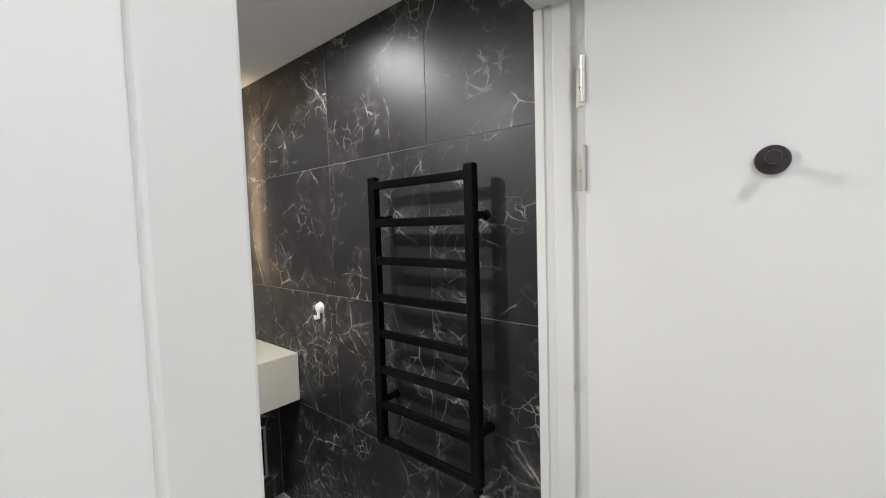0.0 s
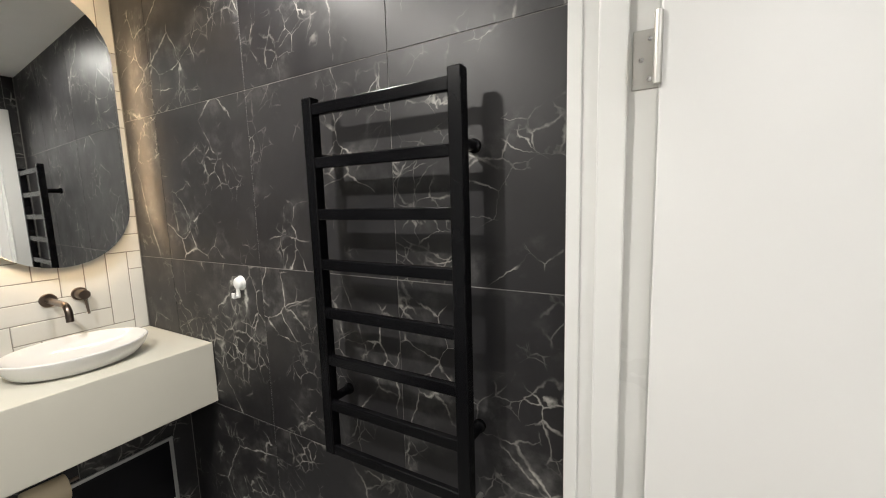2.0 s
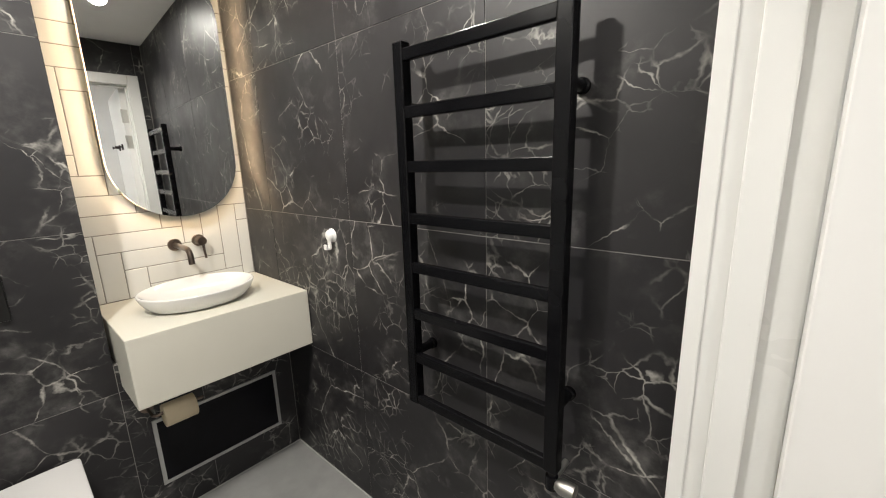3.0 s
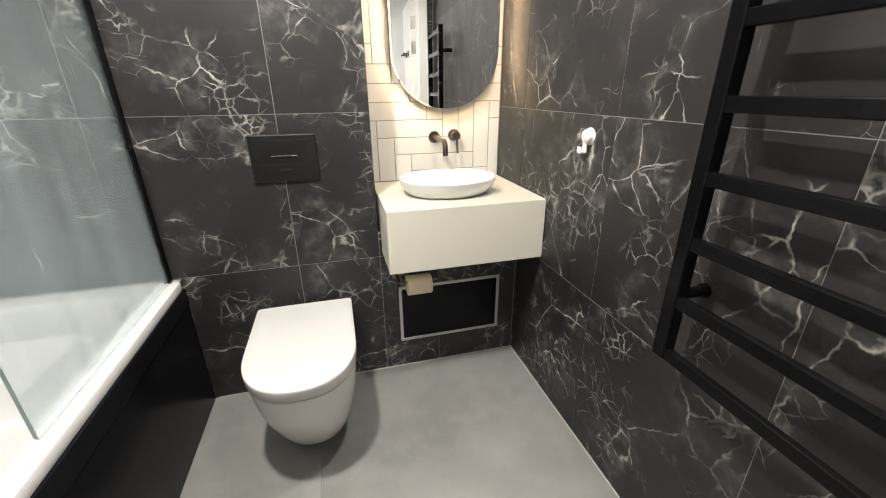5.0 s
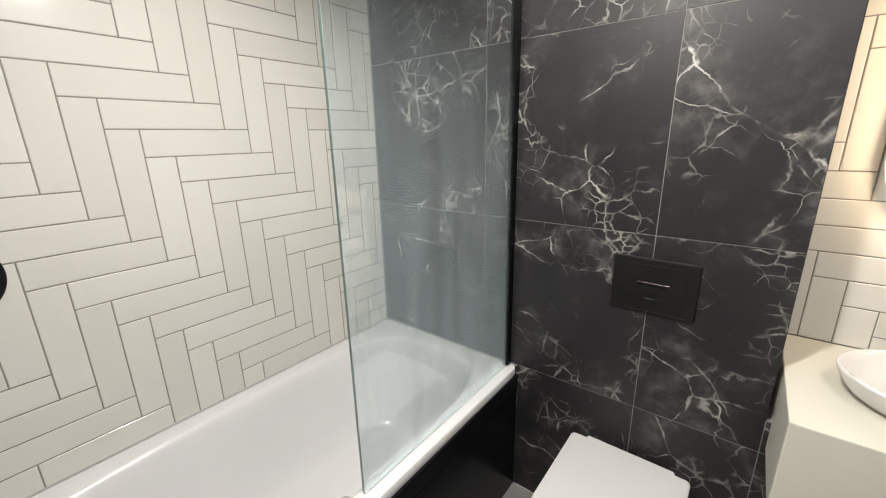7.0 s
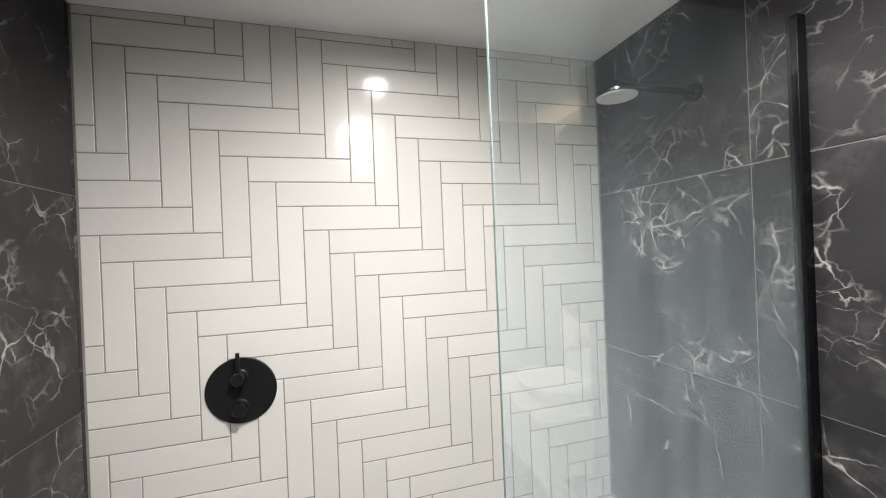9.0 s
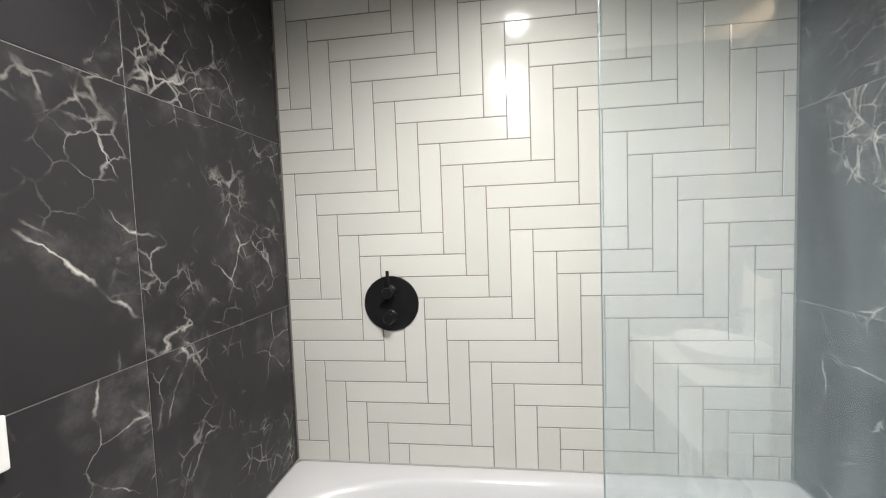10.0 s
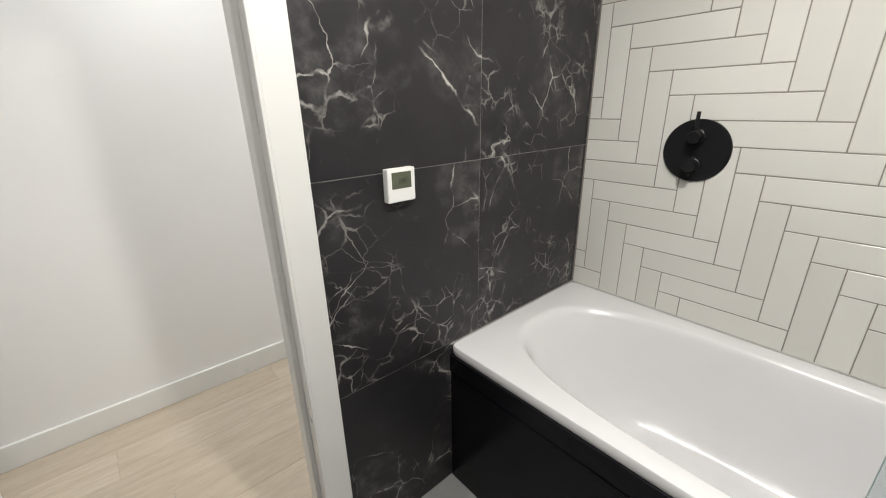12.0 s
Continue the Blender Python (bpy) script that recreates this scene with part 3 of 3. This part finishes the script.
def bath_ring(x0, x1, y0, y1, z, p_near, p_far):
    """A rounded oblong; p_near rounds the end by the door, p_far the other end."""
    pts = []
    ax, ay, mx, my = (x1 - x0) / 2, (y1 - y0) / 2, (x0 + x1) / 2 - bcx, (y0 + y1) / 2 - bcy
    for k in range(NB):
        t = 2 * math.pi * k / NB
        c, s = math.cos(t), math.sin(t)
        p = p_far if s > 0 else p_near
        pts.append(Vector((mx + ax * math.copysign(abs(c) ** (2 / p), c), my + ay * math.copysign(abs(s) ** (2 / p), s), z)))
    return pts


def oblong(inset, z):
    return bath_ring(bcx - HX + inset, bcx + HX - inset, bcy - HY + inset, bcy + HY - inset, z, 60, 60)


rings = [oblong(0.012, RIM - LIP), oblong(0.0015, RIM - LIP), oblong(0.0, RIM - LIP + 0.004), oblong(0.0, RIM - 0.006), oblong(0.002, RIM - 0.001), oblong(0.006, RIM)]
inner = [(-2.108, -1.473, -1.648, -0.074, RIM, 2.9, 4.5), (-2.101, -1.480, -1.636, -0.080, RIM - 0.002, 2.9, 4.5), (-2.095, -1.487, -1.624, -0.086, RIM - 0.008, 2.9, 4.5),
         (-2.089, -1.494, -1.610, -0.093, RIM - 0.022, 2.9, 4.5), (-2.081, -1.503, -1.584, -0.105, RIM - 0.06, 2.9, 4.5),
         (-2.066, -1.520, -1.53, -0.125, RIM - 0.17, 2.9, 4.3), (-2.050, -1.536, -1.46, -0.15, RIM - 0.29, 3.0, 4.0),
         (-2.030, -1.556, -1.39, -0.18, RIM - 0.36, 3.0, 3.8), (-1.99, -1.60, -1.31, -0.23, RIM - 0.395, 3.0, 3.4), (-1.88, -1.70, -1.1, -0.4, RIM - 0.402, 2.6, 2.6)]
rings += [bath_ring(*r) for r in inner]
part("shell", loft(bmesh.new(), rings, cap_first=False), ACRYLIC, bath, "", True)
bm = turned(bmesh.new(), (-1.519 - bcx, -0.86 - bcy, RIM - 0.115), (-1, 0, -0.1), [(0, 0), (0, 0.034), (0.006, 0.034), (0.011, 0.029), (0.012, 0)], 32)
part("overflow_cover", bm, PLASTIC_WHITE, bath, "round white overflow cover", True)
part("waste", turned(bmesh.new(), (-1.79 - bcx, -0.62 - bcy, RIM - 0.401), (0, 0, 1), [(0, 0), (0, 0.035), (0.004, 0.033), (0.006, 0)], 32), CHROME, bath, "chrome bath waste", True)

panel = thing("bath_panel", "glossy black bath front panel standing on the floor", "bath panel", (-1.432, L / 2, 0))
part("board", box((-0.02, -HY + 0.001, 0.0), (0.012, HY - 0.001, 0.476), 0.002), BLACK_PANEL, panel)
part("top_rail", box((-0.02, -HY + 0.001, 0.482), (0.016, HY - 0.001, RIM - LIP - 0.001), 0.003), BLACK_PANEL, panel)

SX, SY0, SY1, SZ0, SZ1 = -1.463, -0.775, -0.014, RIM + 0.006, 2.085
screen = thing("shower_screen", "fixed clear glass bath screen on a black wall channel", "shower screen", (SX, 0, RIM))
pane = part("glass_pane", box((-0.004, SY0 + 0.001, SZ0 - RIM), (0.004, SY1, SZ1 - RIM)), GLASS, screen)
pane.visible_shadow = False
part("front_edge", box((-0.004, SY0, SZ0 - RIM), (0.004, SY0 + 0.0009, SZ1 - RIM)), GLASS_EDGE, screen, "green polished glass edge")
part("wall_channel", box((-0.012, -0.030, 0.002), (0.012, -0.0005, SZ1 - RIM + 0.01), 0.002), BLACK_METAL, screen, "black metal wall channel")
part("bottom_seal", box((-0.005, SY0 + 0.002, 0.0005), (0.005, SY1, 0.0055), 0.001), SEAL, screen)

valve = thing("shower_valve", "matt black round thermostatic shower valve on white tiles", "shower valve", (W, -1.324, 1.192))
part("plate", turned(bmesh.new(), zero, (1, 0, 0), [(0, 0), (0, 0.1), (0.007, 0.1), (0.009, 0.098), (0.009, 0)], 64), BLACK_MATT, valve, "", True)
for dz, name in ((0.045, "upper_handle"), (-0.045, "lower_handle")):
    h = part(name, turned(bmesh.new(), (0.008, 0, dz), (1, 0, 0), [(0, 0), (0, 0.024), (0.012, 0.024), (0.014, 0.020), (0.046, 0.020), (0.049, 0.018), (0.049, 0)], 32), BLACK_MATT, valve, "", True)
    if dz > 0:
        part("lever_pin", tube(bmesh.new(), [(0.044, 0, dz + 0.012), (0.044, 0, dz + 0.078)], 0.006, 14), BLACK_MATT, h, "", True)
    else:
        part("lever_pin", tube(bmesh.new(), [(0.044, 0, dz - 0.010), (0.044, 0, dz - 0.032)], 0.005, 14), BLACK_MATT, h, "", True)

shower = thing("overhead_shower", "round overhead shower head on a black wall arm", "shower head", (-1.735, 0, 2.03))
part("wall_plate", turned(bmesh.new(), zero, (0, -1, 0), [(0, 0), (0, 0.028), (0.008, 0.028), (0.008, 0)], 32), BLACK_MATT, shower, "", True)
part("arm", tube(bmesh.new(), [(0, -0.006, 0), (0, -0.2, 0)] + arc((0, -0.255, -0.02), 0.02, math.pi / 2, 0, (0, -1, 0), (0, 0, 1), 6) + [(0, -0.275, -0.022)], 0.010, 16), BLACK_MATT, shower, "", True)
part("neck", turned(bmesh.new(), (0, -0.275, -0.008), (0, 0, -1), [(0, 0), (0, 0.016), (0.012, 0.016), (0.014, 0.012), (0.014, 0)], 24), CHROME, shower, "chrome swivel neck", True)
part("head", turned(bmesh.new(), (0, -0.275, -0.022), (0, 0, -1), [(0, 0), (0, 0.02), (0.004, 0.050), (0.007, 0.056), (0.010, 0.056), (0.010, 0)], 48), BLACK_MATT, shower, "", True)
part("spray_face", turned(bmesh.new(), (0, -0.275, -0.0315), (0, 0, -1), [(0, 0), (0, 0.054), (0.003, 0.052), (0.003, 0)], 48), NOZZLE, shower, "pale spray face", True)

# ---- on the walls ----
stat = thing("thermostat", "white square wall thermostat with a grey display", "thermostat", (-1.243, L, 1.157))
part("body", box((-0.043, 0, -0.043), (0.043, 0.022, 0.043), 0.003), PLASTIC_WHITE, stat)
lcd = part("display", box((-0.030, 0.0215, -0.008), (0.030, 0.0232, 0.034), 0.0006, 1), LCD, stat, "grey-green display")
for x in (-0.012, -0.004, 0.006):
    part("digit_bar", box((x - 0.0028, 0.0231, 0.006), (x + 0.0028, 0.0236, 0.019)), LCD_DARK, lcd)

cup = thing("suction_hook", "white plastic suction hook stuck on the marble wall", "hook", (0, -0.463, 1.124))
part("cup", turned(bmesh.new(), zero, (-1, 0, 0), [(0, 0), (0, 0.027), (0.003, 0.027), (0.007, 0.023), (0.013, 0.023), (0.019, 0.020), (0.023, 0.013), (0.024, 0)], 32), PLASTIC_WHITE, cup, "", True)
bm = box((-0.020, -0.0085, -0.048), (-0.012, 0.0085, -0.012), 0.002)
slab(bm, (-0.036, -0.0085, -0.052), (-0.013, 0.0085, -0.044), 0.002)
slab(bm, (-0.038, -0.0085, -0.051), (-0.031, 0.0085, -0.031), 0.002)
part("hook", bm, PLASTIC_WHITE, cup)

# ---- towel radiator ----
rad = thing("towel_radiator", "black ladder towel radiator with eight flat rails", "towel radiator", (0, -1.192, 0.0))
PX0, PX1 = -0.098, -0.066
Y_NEAR, Y_FAR = -1.436, -0.956
RZ0, RZ1 = 0.668, 1.684
for y in (Y_NEAR, Y_FAR - 0.034):
    p = part("post", box((PX0, y + 1.192, RZ0), (PX1, y + 0.034 + 1.192, RZ1), 0.003), BLACK_METAL, rad)
    part("end_cap", box((PX0 + 0.003, y + 1.195, RZ1 - 0.001), (PX1 - 0.003, y + 0.031 + 1.192, RZ1 + 0.002), 0.001, 1), BLACK_MATT, p)
for k in range(8):
    z = 1.652 - 0.1385 * k
    part("rail", box((PX0 + 0.003, Y_NEAR + 0.032 + 1.192, z - 0.015), (PX1 - 0.011, Y_FAR - 0.032 + 1.192, z + 0.015), 0.003), BLACK_METAL, rad)
for y, z in ((Y_NEAR + 0.017, 1.528), (Y_FAR - 0.017, 1.528), (Y_NEAR + 0.017, 0.83), (Y_FAR - 0.017, 0.83)):
    b = part("wall_bracket", turned(bmesh.new(), (-0.0005, y + 1.192, z), (-1, 0, 0), [(0, 0), (0, 0.017), (0.010, 0.017), (0.012, 0.013), (0.068, 0.013), (0.068, 0)], 24), BLACK_METAL, rad, "", True)
v = part("valve_body", turned(bmesh.new(), (-0.082, Y_NEAR + 0.017 + 1.192, RZ0 + 0.001), (0, 0, -1), [(0, 0), (0, 0.010), (0.014, 0.010), (0.016, 0.015), (0.05, 0.015), (0.052, 0)], 20), BLACK_METAL, rad, "", True)
part("valve_head", turned(bmesh.new(), (-0.082, Y_NEAR + 0.005 + 1.192, RZ0 - 0.033), (0, -1, 0), [(0, 0), (0, 0.014), (0.012, 0.019), (0.045, 0.018), (0.047, 0)], 24), STEEL, v, "", True)
part("valve_pipe", tube(bmesh.new(), [(-0.082, Y_NEAR + 0.017 + 1.192, RZ0 - 0.033), (-0.0005, Y_NEAR + 0.017 + 1.192, RZ0 - 0.033)], 0.008, 14), STEEL, v, "", True)

# ---- downlights ----
# the hall fittings are unseen and stand at the assumed lamp places
for x, y, z in [(*p[:2], CEIL) for p in DOWNLIGHTS] + [(*p[:2], HALL_CEIL) for p in HALL_LIGHTS]:
    d = thing("downlight", "round white recessed ceiling downlight, switched on", "downlight", (x, y, z), "ceiling downlights")
    part("bezel", turned(bmesh.new(), zero, (0, 0, -1), [(0, 0.030), (0, 0.043), (0.004, 0.042), (0.006, 0.037), (0.003, 0.030)], 40), PLASTIC_WHITE, d, "", True)
    part("lens", turned(bmesh.new(), zero, (0, 0, -1), [(0, 0), (0, 0.031), (0.002, 0.031), (0.002, 0)], 32), LENS, d, "glowing lens")

# ---- tiles and planks ----


def tile_mesh(name, w, h, thick, bevel, material):
    """One tile, its face at local z 0, edges softened by bevel."""
    x, y = w / 2, h / 2
    vs = [(-x + bevel, -y + bevel, 0), (x - bevel, -y + bevel, 0), (x - bevel, y - bevel, 0), (-x + bevel, y - bevel, 0),
          (-x, -y, -bevel), (x, -y, -bevel), (x, y, -bevel), (-x, y, -bevel),
          (-x, -y, -thick), (x, -y, -thick), (x, y, -thick), (-x, y, -thick)]
    fs = [(0, 1, 2, 3)]
    for k in range(4):
        j = (k + 1) % 4
        fs += [(k + 4, j + 4, j, k), (k + 8, j + 8, j + 4, k + 4)]
    me = bpy.data.meshes.new(name)
    me.from_pydata(vs, [], fs)
    me.materials.append(material)
    return me


MESHES = {}


def lay(parent, name, origin, U, V, u0, u1, v0, v1, material, joint, thick, bevel, tilt=0.0):
    """Lay one tile between u0..u1 and v0..v1 of a wall's own axes, less half a joint all round."""
    w, h = u1 - u0 - joint, v1 - v0 - joint
    if w < 0.006 or h < 0.006:
        return
    key = (name, material.name, round(w, 4), round(h, 4))
    if key not in MESHES:
        MESHES[key] = tile_mesh(name, w, h, thick, bevel, material)
    U, V = Vector(U), Vector(V)
    N = U.cross(V)
    c = Vector(origin) + U * (u0 + u1) / 2 + V * (v0 + v1) / 2
    ob = new(name, MESHES[key])
    m = Matrix((U, V, N)).transposed().to_4x4()
    if tilt:
        m = m @ pose(0, 0, 0, random.uniform(-tilt, tilt), random.uniform(-tilt, tilt), 0)
    m.translation = c
    ob.matrix_world = m
    ob.parent = parent
    return ob


UP = (0, 0, 1)
ROWS_Z = [0.0, 0.594, 1.190, 1.786, CEIL]


def marble_wall(parent, origin, U, cuts, rows):
    for a, b in zip(cuts, cuts[1:]):
        for c, d in zip(rows, rows[1:]):
            lay(parent, "tile", origin, U, UP, a, b, c, d, MARBLE, 0.0022, 0.006, 0.0006)


# east wall, seen from the room u runs towards the door
marble_wall(wall_east, (0, 0, 0), (0, -1, 0), [-NICHE_Y, -0.016, 0.580, 1.176, 1.716], ROWS_Z)
# north wall, u runs towards the east
marble_wall(wall_north, (0, 0, 0), (1, 0, 0), [W + 0.002, -1.583, -0.987, NICHE_X], ROWS_Z)
marble_wall(wall_north, (0, 0, 0), (1, 0, 0), [NICHE_X, -0.391, -0.002], [0.0, 0.594])
marble_wall(wall_north, (0, 0, 0), (1, 0, 0), [NICHE_X, -0.002], [0.594, 0.70])
# south wall, u runs towards the west
marble_wall(wall_south, (0, L, 0), (-1, 0, 0), [0.985 - 0.002, 1.555, 2.151, 2.166], ROWS_Z)
marble_wall(wall_south, (0, L, 0), (-1, 0, 0), [0.004, 0.060], ROWS_Z)
marble_wall(wall_south, (0, L, 0), (-1, 0, 0), [0.060, 0.359, 0.983], [HEAD + FRAME_W, CEIL])
# the reveal of the recess
lay(wall_north, "tile", (NICHE_X, 0, 0), (0, 1, 0), UP, 0.0, NICHE_Y, VAN_TOP, 1.786, MARBLE, 0.0028, 0.006, 0.0006)
lay(wall_north, "tile", (NICHE_X, 0, 0), (0, 1, 0), UP, 0.0, NICHE_Y, 1.786, CEIL, MARBLE, 0.0028, 0.006, 0.0006)


def herringbone(parent, origin, U, pitch, u_start, v_start, lo, hi, joint):
    """Tiles one pitch wide and four long; each row steps one pitch along and one down. lo, hi: corners of the field."""
    for m in range(-6, 8):
        for n in range(-60, 60):
            for du, dv, w, h in ((n, n + 8 * m, 4, 1), (4 + n, n - 3 + 8 * m, 1, 4)):
                u0, u1 = u_start + du * pitch, u_start + (du + w) * pitch
                v1, v0 = v_start - dv * pitch, v_start - (dv + h) * pitch
                a, b, c, d = max(u0, lo[0]), min(u1, hi[0]), max(v0, lo[1]), min(v1, hi[1])
                if b - a > 0.008 and d - c > 0.008:
                    lay(parent, "tile", origin, U, UP, a, b, c, d, WHITE_TILE, joint, 0.007, 0.0014, 0.12)


PITCH = 0.0777
herringbone(wall_west, (W, 0, 0), (0, 1, 0), PITCH, -1.671, 2.297, (L + 0.002, RIM), (-0.002, CEIL), 0.0032)
herringbone(niche_back, (0, NICHE_Y, 0), (1, 0, 0), PITCH, -0.755, 1.294, (NICHE_X + 0.002, VAN_TOP), (-0.002, CEIL), 0.0032)

# bathroom floor
xs, ys = [-1.43, -0.960, 0.0], [-1.80, -1.20, 0.0]
for a, b in zip(xs, xs[1:]):
    for c, d in zip(ys, ys[1:]):
        lay(floor, "tile", (0, 0, 0), (1, 0, 0), (0, 1, 0), a, b, c, d, FLOOR_TILE, 0.0022, 0.006, 0.0006)

# hall planks
for k in range(7):
    y1 = -1.802 - 0.19 * k
    off = (0.0, 0.55, 0.25, 0.8, 0.4, 1.0, 0.15)[k]
    cuts = [-3.2] + [c for c in (-3.4 + off + 1.28 * j for j in range(5)) if -3.1 < c < 1.2] + [1.3]
    for a, b in zip(cuts, cuts[1:]):
        lay(hall_floor, "plank", (0, 0, 0), (1, 0, 0), (0, 1, 0), a, b, max(y1 - 0.19, HALL_FAR), y1, OAK, 0.0008, 0.008, 0.0007)
